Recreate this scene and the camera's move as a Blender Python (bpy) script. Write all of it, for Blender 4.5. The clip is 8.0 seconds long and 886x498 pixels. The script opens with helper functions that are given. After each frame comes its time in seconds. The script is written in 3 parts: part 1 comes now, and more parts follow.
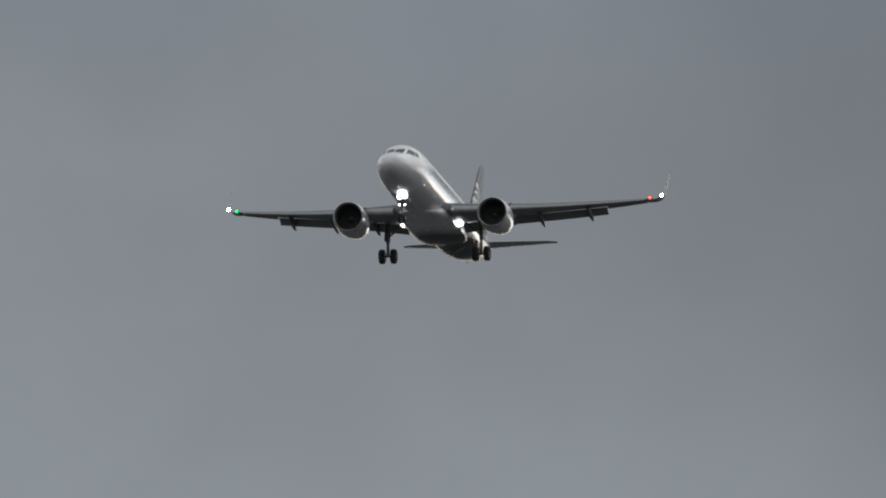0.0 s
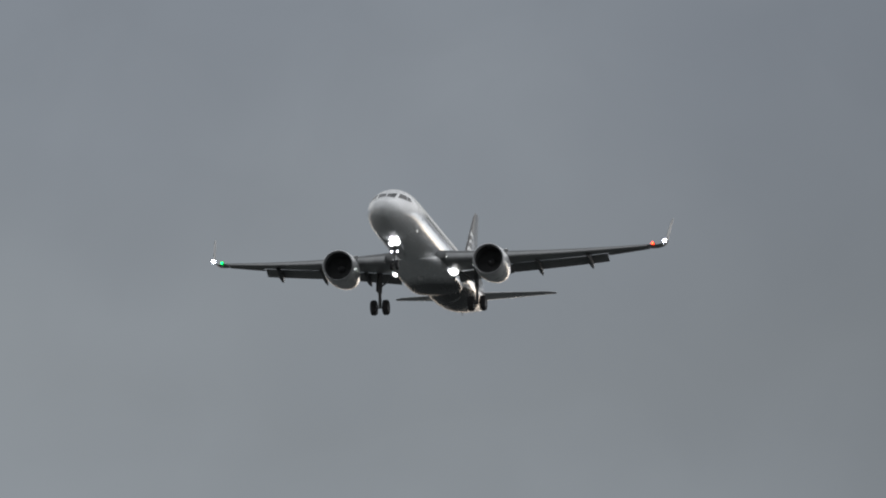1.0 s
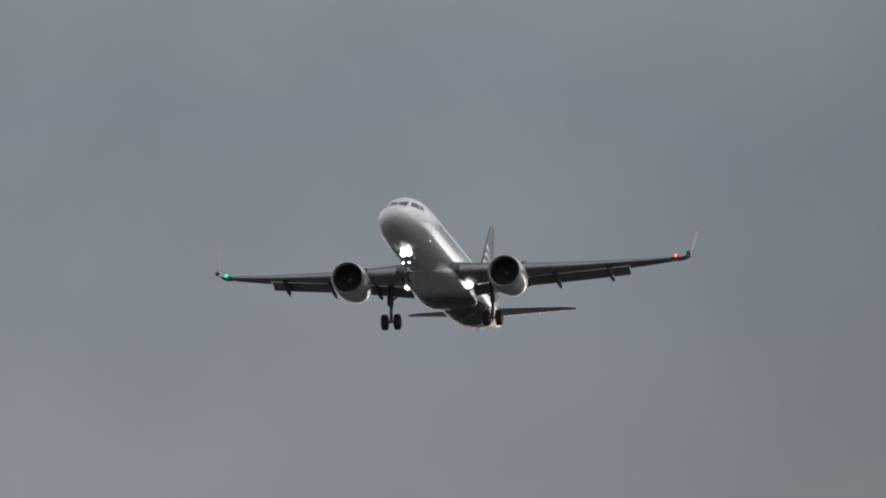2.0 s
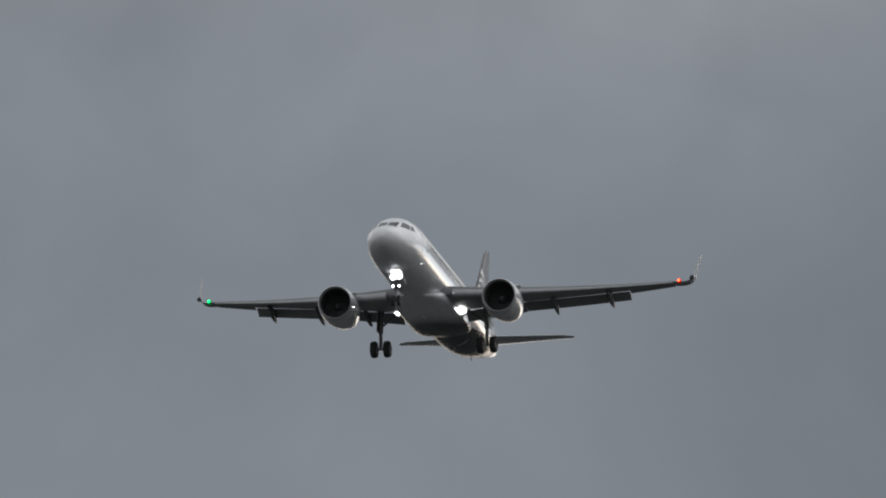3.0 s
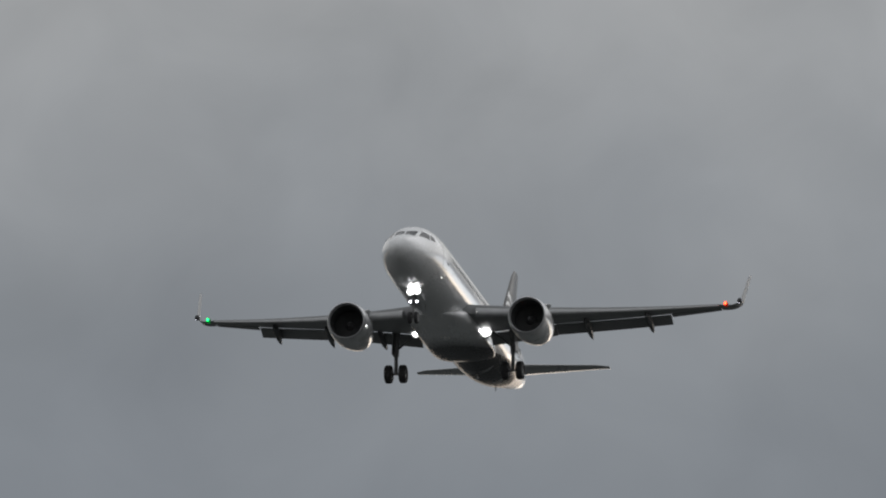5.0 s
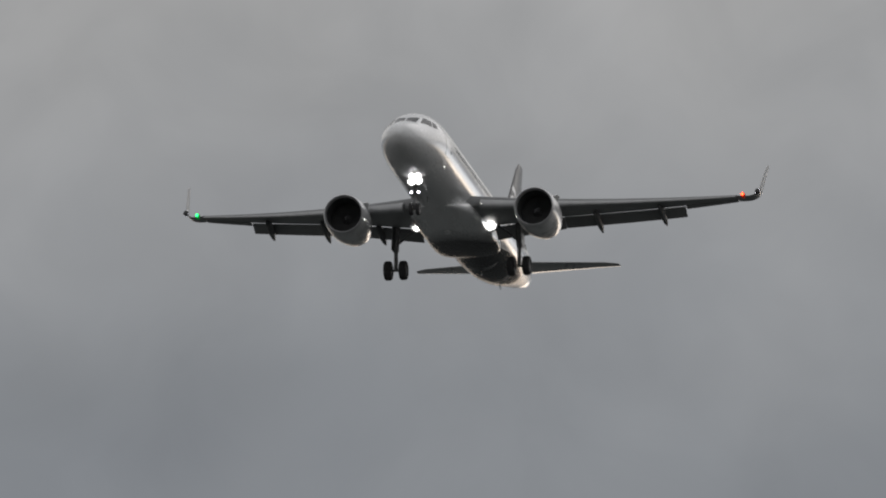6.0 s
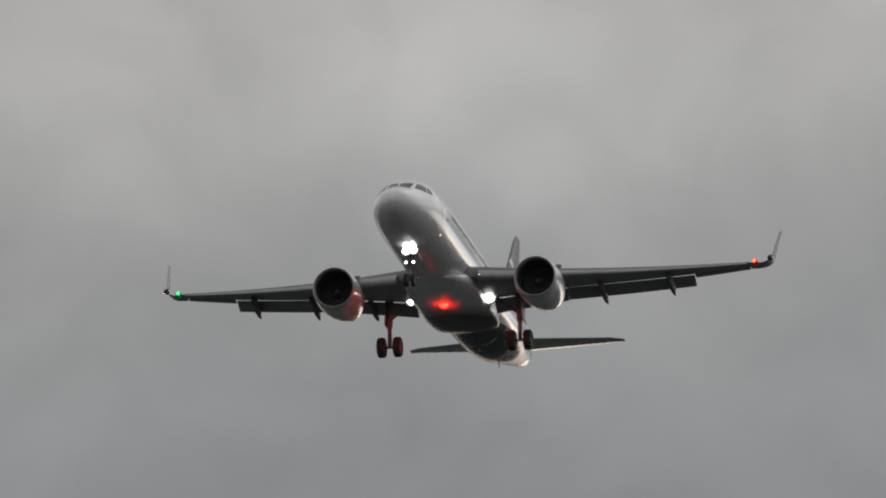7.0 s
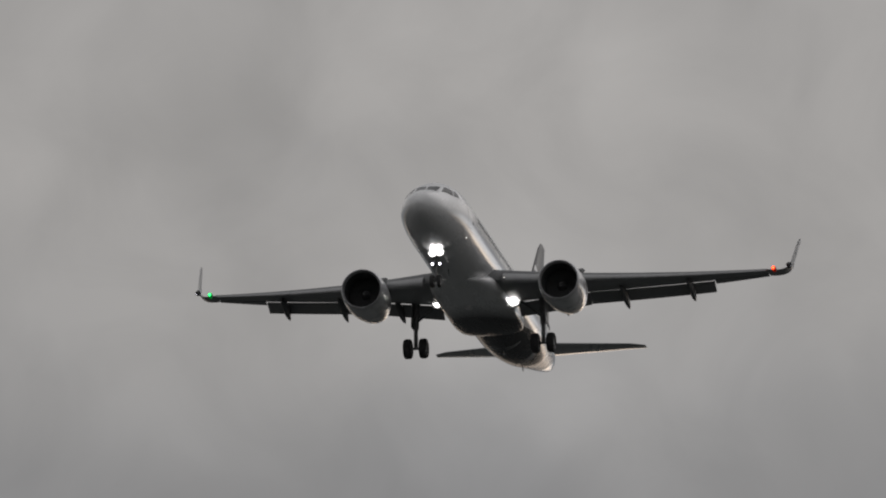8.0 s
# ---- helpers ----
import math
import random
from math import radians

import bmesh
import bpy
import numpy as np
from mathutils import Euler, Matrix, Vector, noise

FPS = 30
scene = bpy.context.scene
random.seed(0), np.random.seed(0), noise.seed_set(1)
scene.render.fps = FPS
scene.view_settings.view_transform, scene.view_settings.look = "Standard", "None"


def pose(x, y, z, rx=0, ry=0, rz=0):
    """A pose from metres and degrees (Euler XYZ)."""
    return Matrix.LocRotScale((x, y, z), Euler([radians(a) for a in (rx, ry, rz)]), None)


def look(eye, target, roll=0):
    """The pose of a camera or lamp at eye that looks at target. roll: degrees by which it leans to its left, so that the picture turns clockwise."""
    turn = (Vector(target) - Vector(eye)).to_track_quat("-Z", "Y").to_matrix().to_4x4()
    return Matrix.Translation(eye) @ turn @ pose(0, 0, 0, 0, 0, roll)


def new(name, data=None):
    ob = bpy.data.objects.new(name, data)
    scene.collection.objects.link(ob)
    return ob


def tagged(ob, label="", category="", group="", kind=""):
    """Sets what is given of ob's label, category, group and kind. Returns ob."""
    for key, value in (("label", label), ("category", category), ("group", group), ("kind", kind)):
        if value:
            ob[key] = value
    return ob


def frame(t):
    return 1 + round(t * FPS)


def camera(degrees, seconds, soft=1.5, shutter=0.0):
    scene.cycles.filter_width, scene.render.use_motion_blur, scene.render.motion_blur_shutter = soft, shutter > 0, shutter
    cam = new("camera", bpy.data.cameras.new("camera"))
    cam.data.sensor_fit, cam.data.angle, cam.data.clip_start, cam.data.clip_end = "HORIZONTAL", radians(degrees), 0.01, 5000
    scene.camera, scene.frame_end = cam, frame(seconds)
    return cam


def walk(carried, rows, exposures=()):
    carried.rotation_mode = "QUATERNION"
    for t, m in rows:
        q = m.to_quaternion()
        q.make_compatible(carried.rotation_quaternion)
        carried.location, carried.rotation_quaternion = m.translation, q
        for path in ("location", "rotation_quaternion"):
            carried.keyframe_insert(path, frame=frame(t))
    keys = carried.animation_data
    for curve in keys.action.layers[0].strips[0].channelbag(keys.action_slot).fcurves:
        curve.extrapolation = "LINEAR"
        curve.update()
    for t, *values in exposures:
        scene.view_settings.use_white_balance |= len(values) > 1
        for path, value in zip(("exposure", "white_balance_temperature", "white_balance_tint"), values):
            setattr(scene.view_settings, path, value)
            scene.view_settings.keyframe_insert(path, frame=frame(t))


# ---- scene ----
cam = camera(2.3392, 8.0, soft=2.0)
EYE = Vector((0.0, 0.0, 1.7))

# seconds, camera azimuth, elevation, lean; airliner roll, pitch, yaw (degrees)
TRACK = [
    (0.0, 8.3636, 10.1030, 0.298, 0.081, 3.469, -0.093),
    (0.5, 8.3341, 10.2882, 0.248, 0.096, 3.610, -0.009),
    (1.0, 8.3707, 10.5354, -0.354, 0.140, 3.743, 0.022),
    (1.5, 8.3377, 10.7279, -0.321, 0.142, 3.761, -0.011),
    (1.7, 8.3229, 10.7886, -0.212, 0.137, 3.764, -0.032),
    (2.8, 8.3261, 11.2561, -0.262, 0.107, 3.788, -0.143),
    (3.0, 8.3337, 11.3284, -0.158, 0.102, 3.792, -0.164),
    (3.5, 8.3192, 11.5422, -0.160, 0.088, 3.840, -0.212),
    (4.0, 8.2968, 11.7602, -0.281, 0.097, 3.881, -0.213),
    (4.2, 8.2905, 11.8460, -0.091, 0.092, 3.864, -0.220),
    (5.3, 8.2341, 12.3088, 0.944, 0.065, 3.774, -0.260),
    (5.5, 8.2311, 12.3457, 0.979, 0.060, 3.755, -0.230),
    (6.0, 8.2253, 12.4176, 0.476, 0.116, 3.828, -0.006),
    (6.5, 8.2269, 12.6204, -0.150, 0.178, 3.843, 0.216),
    (7.0, 8.2170, 13.1474, -0.423, 0.192, 3.793, 0.307),
    (7.5, 8.1813, 13.4644, 0.101, 0.181, 3.722, 0.277),
    (8.0, 8.1266, 13.7598, 0.217, 0.186, 3.661, 0.261),
]
START, SPEED, HEADING = Vector((244.475, 1668.11, 303.876)), Vector((-10.4176, -69.1216, -3.6989)), -20.042


def camera_pose(azimuth, elevation, lean):
    a, e = radians(azimuth), radians(elevation)
    way = Vector((math.sin(a) * math.cos(e), math.cos(a) * math.cos(e), math.sin(e)))
    return look(EYE, EYE + way * 1000, lean)


walk(cam, [(t, camera_pose(a, e, l)) for t, a, e, l, *_ in TRACK], [(0.0, 0.07, 6240, 9), (0.5, 0.15, 6240, 9), (1.0, 0.19, 6240, 9), (1.5, 0.15, 6240, 9), (3.0, 0.10, 6240, 9), (3.5, 0.09, 6240, 9), (4.0, 0.09, 6240, 9),
      (5.5, 0.05, 6430, 10), (6.5, 0.03, 6500, 11), (7.0, -0.15, 6500, 10), (7.5, -0.29, 6560, 10), (8.0, -0.44, 6540, 12)])

# ---------------------------------------------------------------- world and sun
SUN_AZIMUTH, SUN_ELEVATION = 56.0, 33.0


def nodes_of(tree):
    tree.nodes.clear()

    def add(kind, **values):
        n = tree.nodes.new(kind)
        for key, value in values.items():
            if key.startswith("in_"):
                n.inputs[int(key[3:])].default_value = value
            elif key == "operation":
                n.operation = value
            elif key == "data_type":
                n.data_type = value
            elif key == "blend_type":
                n.blend_type = value
        return n

    def link(a, out, b, inp):
        tree.links.new(a.outputs[out], b.inputs[inp])
    return add, link


def ramp(node, stops, interpolation="LINEAR"):
    r = node.color_ramp
    r.interpolation = interpolation
    while len(r.elements) > 1:
        r.elements.remove(r.elements[-1])
    for i, (at, colour) in enumerate(stops):
        el = r.elements[0] if i == 0 else r.elements.new(at)
        el.position = at
        el.color = (*colour, 1)


def build_world():
    world = bpy.data.worlds.new("overcast_sky")
    world.use_nodes = True
    scene.world = world
    add, link = nodes_of(world.node_tree)
    out, back = add("ShaderNodeOutputWorld"), add("ShaderNodeBackground", in_1=1.0)
    link(back, 0, out, 0)
    tc = add("ShaderNodeTexCoord")
    # broad cloud forms, drawn out level, and finer billows
    squash = add("ShaderNodeMapping")
    squash.inputs["Scale"].default_value = (1.0, 1.0, 1.05)
    link(tc, 0, squash, 0)
    broad = add("ShaderNodeTexNoise")
    broad.inputs["Scale"].default_value, broad.inputs["Detail"].default_value = 62.0, 2.5
    link(squash, 0, broad, 0)
    fine = add("ShaderNodeTexNoise")
    fine.inputs["Scale"].default_value, fine.inputs["Detail"].default_value = 135.0, 5.0
    fine.inputs["Distortion"].default_value = 0.5
    link(squash, 0, fine, 0)
    # elevation over the horizon, disturbed by the clouds
    xyz = add("ShaderNodeSeparateXYZ")
    link(tc, 0, xyz, 0)
    rise = add("ShaderNodeMath", operation="ARCSINE")
    link(xyz, 2, rise, 0)
    share = add("ShaderNodeMath", operation="MULTIPLY", in_1=2 / math.pi)
    link(rise, 0, share, 0)
    wave = add("ShaderNodeMath", operation="MULTIPLY_ADD", in_1=0.011, in_2=-0.0055)
    link(broad, 0, wave, 0)
    lifted = add("ShaderNodeMath", operation="ADD")
    link(share, 0, lifted, 0)
    link(wave, 0, lifted, 1)
    deck = add("ShaderNodeValToRGB")
    d = 1 / 90
    ramp(deck, [(0.0, (0.34, 0.275, 0.215)), (2.0 * d, (0.31, 0.262, 0.218)), (4.5 * d, (0.235, 0.235, 0.233)), (6.5 * d, (0.228, 0.234, 0.238)), (9.3 * d, (0.251, 0.264, 0.276)), (10.2 * d, (0.208, 0.217, 0.223)),
                (11.2 * d, (0.190, 0.202, 0.220)), (11.9 * d, (0.229, 0.239, 0.250)), (12.5 * d, (0.283, 0.287, 0.291)),
                (13.2 * d, (0.395, 0.392, 0.384)), (13.9 * d, (0.480, 0.468, 0.446)), (16.0 * d, (0.53, 0.52, 0.50)),
                (30.0 * d, (0.44, 0.442, 0.445)), (1.0, (0.80, 0.80, 0.80))])
    link(lifted, 0, deck, 0)
    grain = add("ShaderNodeMapRange")
    grain.inputs["From Min"].default_value, grain.inputs["From Max"].default_value = 0.3, 0.7
    link(fine, 0, grain, 0)
    for name, mid, deep in (("To Min", 0.975, 0.91), ("To Max", 1.025, 1.09)):
        swell = add("ShaderNodeMapRange")
        for key, value in (("From Min", 10.5 * d), ("From Max", 14.0 * d), ("To Min", mid), ("To Max", deep)):
            swell.inputs[key].default_value = value
        link(share, 0, swell, 0)
        link(swell, 0, grain, name)
    # azimuth and elevation in degrees, made uneven by the clouds' own billows
    turn = add("ShaderNodeMath", operation="ARCTAN2")
    link(xyz, 0, turn, 0)
    link(xyz, 1, turn, 1)
    degrees = [add("ShaderNodeMath", operation="MULTIPLY", in_1=180 / math.pi) for _ in range(2)]
    link(turn, 0, degrees[0], 0)
    link(rise, 0, degrees[1], 0)
    flat = add("ShaderNodeCombineXYZ")
    link(degrees[0], 0, flat, 0)
    link(degrees[1], 0, flat, 1)
    stir = add("ShaderNodeVectorMath", operation="MULTIPLY_ADD")
    stir.inputs[1].default_value, stir.inputs[2].default_value = (0.9, 0.7, 0), (-0.45, -0.35, 0)
    link(broad, 1, stir, 0)
    stirred = add("ShaderNodeVectorMath", operation="ADD")
    link(flat, 0, stirred, 0)
    link(stir, 0, stirred, 1)
    light = grain
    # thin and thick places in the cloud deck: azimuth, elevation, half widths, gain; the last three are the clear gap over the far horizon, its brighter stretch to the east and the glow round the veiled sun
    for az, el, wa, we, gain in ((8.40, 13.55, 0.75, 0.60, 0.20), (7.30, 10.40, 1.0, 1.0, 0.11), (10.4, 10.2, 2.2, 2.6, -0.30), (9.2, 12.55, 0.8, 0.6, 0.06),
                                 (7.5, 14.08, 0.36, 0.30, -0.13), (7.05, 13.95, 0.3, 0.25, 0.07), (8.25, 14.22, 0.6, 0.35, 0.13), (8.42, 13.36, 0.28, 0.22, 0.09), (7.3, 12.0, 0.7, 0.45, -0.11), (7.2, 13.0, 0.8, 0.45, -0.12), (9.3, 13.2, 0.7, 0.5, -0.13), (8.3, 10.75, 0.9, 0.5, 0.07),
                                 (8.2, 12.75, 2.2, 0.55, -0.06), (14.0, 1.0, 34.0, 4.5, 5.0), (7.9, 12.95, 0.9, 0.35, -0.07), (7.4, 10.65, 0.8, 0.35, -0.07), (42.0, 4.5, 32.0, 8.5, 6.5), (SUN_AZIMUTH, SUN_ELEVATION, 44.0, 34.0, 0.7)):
        off = add("ShaderNodeVectorMath", operation="SUBTRACT")
        off.inputs[1].default_value = (az, el, 0)
        link(stirred, 0, off, 0)
        size = add("ShaderNodeVectorMath", operation="DIVIDE")
        size.inputs[1].default_value = (wa, we, 1)
        link(off, 0, size, 0)
        far = add("ShaderNodeVectorMath", operation="LENGTH")
        link(size, 0, far, 0)
        fall = add("ShaderNodeMapRange")
        fall.interpolation_type = "SMOOTHSTEP"
        fall.inputs["To Min"].default_value, fall.inputs["To Max"].default_value = 1 + gain, 1.0
        link(far, 1, fall, 0)
        both = add("ShaderNodeMath", operation="MULTIPLY")
        link(light, 0, both, 0)
        link(fall, 0, both, 1)
        light = both
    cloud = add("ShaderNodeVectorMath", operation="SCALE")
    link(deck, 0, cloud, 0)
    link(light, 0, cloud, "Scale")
    sky = add("ShaderNodeTexSky")
    sky.sky_type, sky.sun_disc = "NISHITA", False
    sky.sun_elevation, sky.sun_rotation = radians(SUN_ELEVATION), radians(SUN_AZIMUTH)
    faint = add("ShaderNodeVectorMath", operation="SCALE")
    faint.inputs["Scale"].default_value = 0.06
    link(sky, 0, faint, 0)
    mix = add("ShaderNodeMix", data_type="RGBA")
    mix.inputs[0].default_value = 0.94
    link(faint, 0, mix, 6)
    link(cloud, 0, mix, 7)
    link(mix, 2, back, 0)


build_world()
lamp = bpy.data.lights.new("sun", "SUN")
lamp.energy, lamp.angle, lamp.color = 0.25, radians(55), (1.0, 0.97, 0.94)
sun = new("sun", lamp)
a, e = radians(SUN_AZIMUTH), radians(SUN_ELEVATION)
sun.matrix_world = look((math.sin(a) * math.cos(e) * 900, math.cos(a) * math.cos(e) * 900, math.sin(e) * 900), (0, 0, 0))


# ---------------------------------------------------------------- materials
def paint(name, colour, rough=0.35, metal=0.0, coat=0.0, wear=0.06, scale=1.2, bump=0.0, streak=1.0):
    """A painted or bare surface: broad grime and fine speckle change colour and gloss."""
    m = bpy.data.materials.new(name)
    m.use_nodes = True
    add, link = nodes_of(m.node_tree)
    out, bsdf = add("ShaderNodeOutputMaterial"), add("ShaderNodeBsdfPrincipled")
    link(bsdf, 0, out, 0)
    bsdf.inputs["Metallic"].default_value = metal
    bsdf.inputs["Coat Weight"].default_value = coat
    bsdf.inputs["Coat Roughness"].default_value = 0.04
    tc, mp = add("ShaderNodeTexCoord"), add("ShaderNodeMapping")
    mp.inputs["Scale"].default_value = (1 / streak, 1, 1)
    link(tc, 3, mp, 0)
    broad, fine = add("ShaderNodeTexNoise"), add("ShaderNodeTexNoise")
    broad.inputs["Scale"].default_value, broad.inputs["Detail"].default_value = scale, 5
    fine.inputs["Scale"].default_value, fine.inputs["Detail"].default_value = scale * 14, 3
    link(mp, 0, broad, 0)
    link(mp, 0, fine, 0)
    both = add("ShaderNodeMath", operation="MULTIPLY_ADD", in_1=0.35)
    link(fine, 0, both, 0)
    link(broad, 0, both, 2)
    tone = add("ShaderNodeMapRange")
    tone.inputs["From Min"].default_value, tone.inputs["From Max"].default_value = 0.45, 0.95
    tone.inputs["To Min"].default_value, tone.inputs["To Max"].default_value = 1 - 2 * wear, 1 + wear
    link(both, 0, tone, 0)
    col = add("ShaderNodeVectorMath", operation="SCALE")
    col.inputs[0].default_value = colour[:3]
    link(tone, 0, col, "Scale")
    link(col, 0, bsdf, "Base Color")
    ro = add("ShaderNodeMapRange")
    ro.inputs["From Min"].default_value, ro.inputs["From Max"].default_value = 0.4, 0.9
    ro.inputs["To Min"].default_value, ro.inputs["To Max"].default_value = max(rough - 0.08, 0.02), min(rough + 0.1, 1)
    link(both, 0, ro, 0)
    link(ro, 0, bsdf, "Roughness")
    if bump:
        bp = add("ShaderNodeBump")
        bp.inputs["Strength"].default_value, bp.inputs["Distance"].default_value = bump, 0.02
        link(broad, 0, bp, "Height")
        link(bp, 0, bsdf, "Normal")
    return m


def livery(name):
    """White paint whose rear turns black behind a slanted edge, with pale sweeping lines, and a white tail cone. Shade
    under the belly fairing is painted in ahead of the black.
    """
    m = paint(name, (0.78, 0.785, 0.79), rough=0.24, coat=1.0, wear=0.05, scale=0.7, streak=4, bump=0.04)
    tree = m.node_tree
    bsdf = next(n for n in tree.nodes if n.type == "BSDF_PRINCIPLED")
    white = bsdf.inputs["Base Color"].links[0].from_socket

    def math_node(op, a, b=0.0, c=0.0):
        n = tree.nodes.new("ShaderNodeMath")
        n.operation = op
        for i, v in enumerate((a, b, c)):
            if isinstance(v, (int, float)):
                n.inputs[i].default_value = v
            else:
                tree.links.new(v, n.inputs[i])
        return n.outputs[0]
    tc, xyz = tree.nodes.new("ShaderNodeTexCoord"), tree.nodes.new("ShaderNodeSeparateXYZ")
    tree.links.new(tc.outputs[3], xyz.inputs[0])
    s = math_node("SUBTRACT", 17.0, xyz.outputs[0])
    height = math_node("ADD", xyz.outputs[2], 2.5)
    run = math_node("MULTIPLY_ADD", height, -2.1, s)          # along the slant
    bow = math_node("MULTIPLY", xyz.outputs[1], xyz.outputs[1])
    fade = tree.nodes.new("ShaderNodeMapRange")              # black fades in; under the fairing this is shade put into the colour
    fade.inputs["From Min"].default_value, fade.inputs["From Max"].default_value = 13.9, 16.6
    tree.links.new(math_node("MULTIPLY_ADD", bow, -0.34, run), fade.inputs[0])
    begin = fade.outputs[0]
    low = math_node("LESS_THAN", xyz.outputs[2], math_node("MULTIPLY_ADD", s, 0.14, -4.4))
    cone = math_node("MULTIPLY", low, math_node("LESS_THAN", s, 34.8))
    black = math_node("MULTIPLY", begin, cone)
    swirl = math_node("SINE", math_node("MULTIPLY_ADD", math_node("POWER", height, 1.4), 1.6, math_node("MULTIPLY", s, 1.35)))
    line = math_node("MULTIPLY", math_node("GREATER_THAN", swirl, 0.78), math_node("GREATER_THAN", s, 24.0))
    flank = math_node("MULTIPLY_ADD", math_node("MINIMUM", math_node("ABSOLUTE", xyz.outputs[1]), 1.2), 0.8, 0.05)
    dark = math_node("MULTIPLY", black, math_node("MULTIPLY_ADD", math_node("MULTIPLY", line, flank), -0.6, 1.0))
    mix = tree.nodes.new("ShaderNodeMix")
    mix.data_type = "RGBA"
    tree.links.new(dark, mix.inputs[0])
    tree.links.new(white, mix.inputs[6])
    mix.inputs[7].default_value = (0.052, 0.053, 0.055, 1)
    tree.links.new(mix.outputs[2], bsdf.inputs["Base Color"])
    # the black, painted shade included, gets less gloss and clear coat
    tree.links.new(math_node("MULTIPLY_ADD", black, -0.75, 1.0), bsdf.inputs["Coat Weight"])
    tree.links.new(math_node("MULTIPLY_ADD", black, -0.42, 0.5), bsdf.inputs["Specular IOR Level"])
    return m


def glow(name, colour, strength):
    m = bpy.data.materials.new(name)
    m.use_nodes = True
    add, link = nodes_of(m.node_tree)
    out, em = add("ShaderNodeOutputMaterial"), add("ShaderNodeEmission")
    em.inputs[0].default_value, em.inputs[1].default_value = (*colour, 1), strength
    link(em, 0, out, 0)
    return m


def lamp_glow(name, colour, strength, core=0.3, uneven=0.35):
    """A lit lens: a hot core, and light that fades unevenly to the rim, painted in place of glare."""
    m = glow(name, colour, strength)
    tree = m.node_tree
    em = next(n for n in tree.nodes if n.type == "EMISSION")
    tc, flat, far, fall, ragged, reach = [tree.nodes.new("ShaderNode" + k) for k in ("TexCoord", "VectorMath", "VectorMath", "MapRange", "TexNoise", "Math")]
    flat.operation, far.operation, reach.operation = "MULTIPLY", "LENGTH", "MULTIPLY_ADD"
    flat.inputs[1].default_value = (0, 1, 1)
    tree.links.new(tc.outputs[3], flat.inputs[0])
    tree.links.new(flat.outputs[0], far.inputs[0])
    ragged.inputs["Scale"].default_value, ragged.inputs["Detail"].default_value = 2.6, 1.0
    tree.links.new(tc.outputs[3], ragged.inputs[0])
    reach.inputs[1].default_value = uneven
    tree.links.new(ragged.outputs[0], reach.inputs[0])
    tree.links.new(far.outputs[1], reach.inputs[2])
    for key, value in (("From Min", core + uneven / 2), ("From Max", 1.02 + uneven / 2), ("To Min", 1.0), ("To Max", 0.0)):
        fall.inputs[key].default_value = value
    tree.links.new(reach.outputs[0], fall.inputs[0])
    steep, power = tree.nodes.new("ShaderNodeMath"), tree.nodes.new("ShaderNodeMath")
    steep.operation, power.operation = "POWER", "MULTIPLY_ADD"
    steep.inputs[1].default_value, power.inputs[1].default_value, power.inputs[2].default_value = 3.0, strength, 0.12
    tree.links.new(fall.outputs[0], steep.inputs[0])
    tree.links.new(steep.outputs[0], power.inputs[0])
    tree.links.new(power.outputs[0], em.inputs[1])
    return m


def ground_material():
    m = paint("grassland", (0.082, 0.087, 0.086), rough=0.9, wear=0.3, scale=0.02, bump=0.2)
    bsdf = next(n for n in m.node_tree.nodes if n.type == "BSDF_PRINCIPLED")
    bsdf.inputs["Specular IOR Level"].default_value = 0.0
    return m


FUSELAGE = livery("fuselage_livery")
WHITE = paint("white_gloss_paint", (0.78, 0.785, 0.79), rough=0.26, coat=0.5, wear=0.06, scale=1.0, streak=3)
GREY = paint("grey_wing_paint", (0.27, 0.275, 0.28), rough=0.42, coat=0.1, wear=0.10, scale=0.8, streak=3)
FAIRING = paint("dark_fairing_paint", (0.13, 0.133, 0.137), rough=0.5, wear=0.10, scale=1.5, streak=2)
COWL = paint("pale_cowl_paint", (0.70, 0.705, 0.71), rough=0.28, coat=0.6, wear=0.08, scale=1.3)
BLACK = paint("black_gloss_paint", (0.016, 0.016, 0.018), rough=0.3, coat=0.15, wear=0.15, scale=1.0)
TAILPLANE = paint("glossy_tailplane_paint", (0.36, 0.37, 0.38), rough=0.3, coat=1.0, wear=0.08, scale=0.8, streak=3)
INTAKE = paint("worn_intake_lining", (0.075, 0.077, 0.080), rough=0.8, metal=0.0, wear=0.15, scale=3.0)
SLAT = paint("pale_slat_paint", (0.35, 0.355, 0.36), rough=0.42, metal=0.15, wear=0.10, scale=1.5)
LIP = paint("satin_lip_metal", (0.58, 0.58, 0.59), rough=0.36, metal=0.5, wear=0.06, scale=2.0)
METAL = paint("bare_aluminium", (0.62, 0.62, 0.63), rough=0.28, metal=1.0, wear=0.08, scale=2.0)
STEEL = paint("grimy_gear_steel", (0.26, 0.26, 0.265), rough=0.5, metal=0.4, wear=0.2, scale=6.0)
RUBBER = paint("tyre_rubber", (0.052, 0.052, 0.054), rough=0.85, wear=0.2, scale=8.0, bump=0.2)
DARK = paint("sooty_dark_metal", (0.09, 0.09, 0.093), rough=0.55, metal=0.3, wear=0.2, scale=3.0)
GLASS = paint("cockpit_glass", (0.020, 0.023, 0.026), rough=0.12, coat=0.0, wear=0.1, scale=2.0)
next(n for n in GLASS.node_tree.nodes if n.type == "BSDF_PRINCIPLED").inputs["Specular IOR Level"].default_value = 0.25
PANE = paint("cabin_pane", (0.26, 0.265, 0.27), rough=0.1, coat=1.0, wear=0.1, scale=2.0)
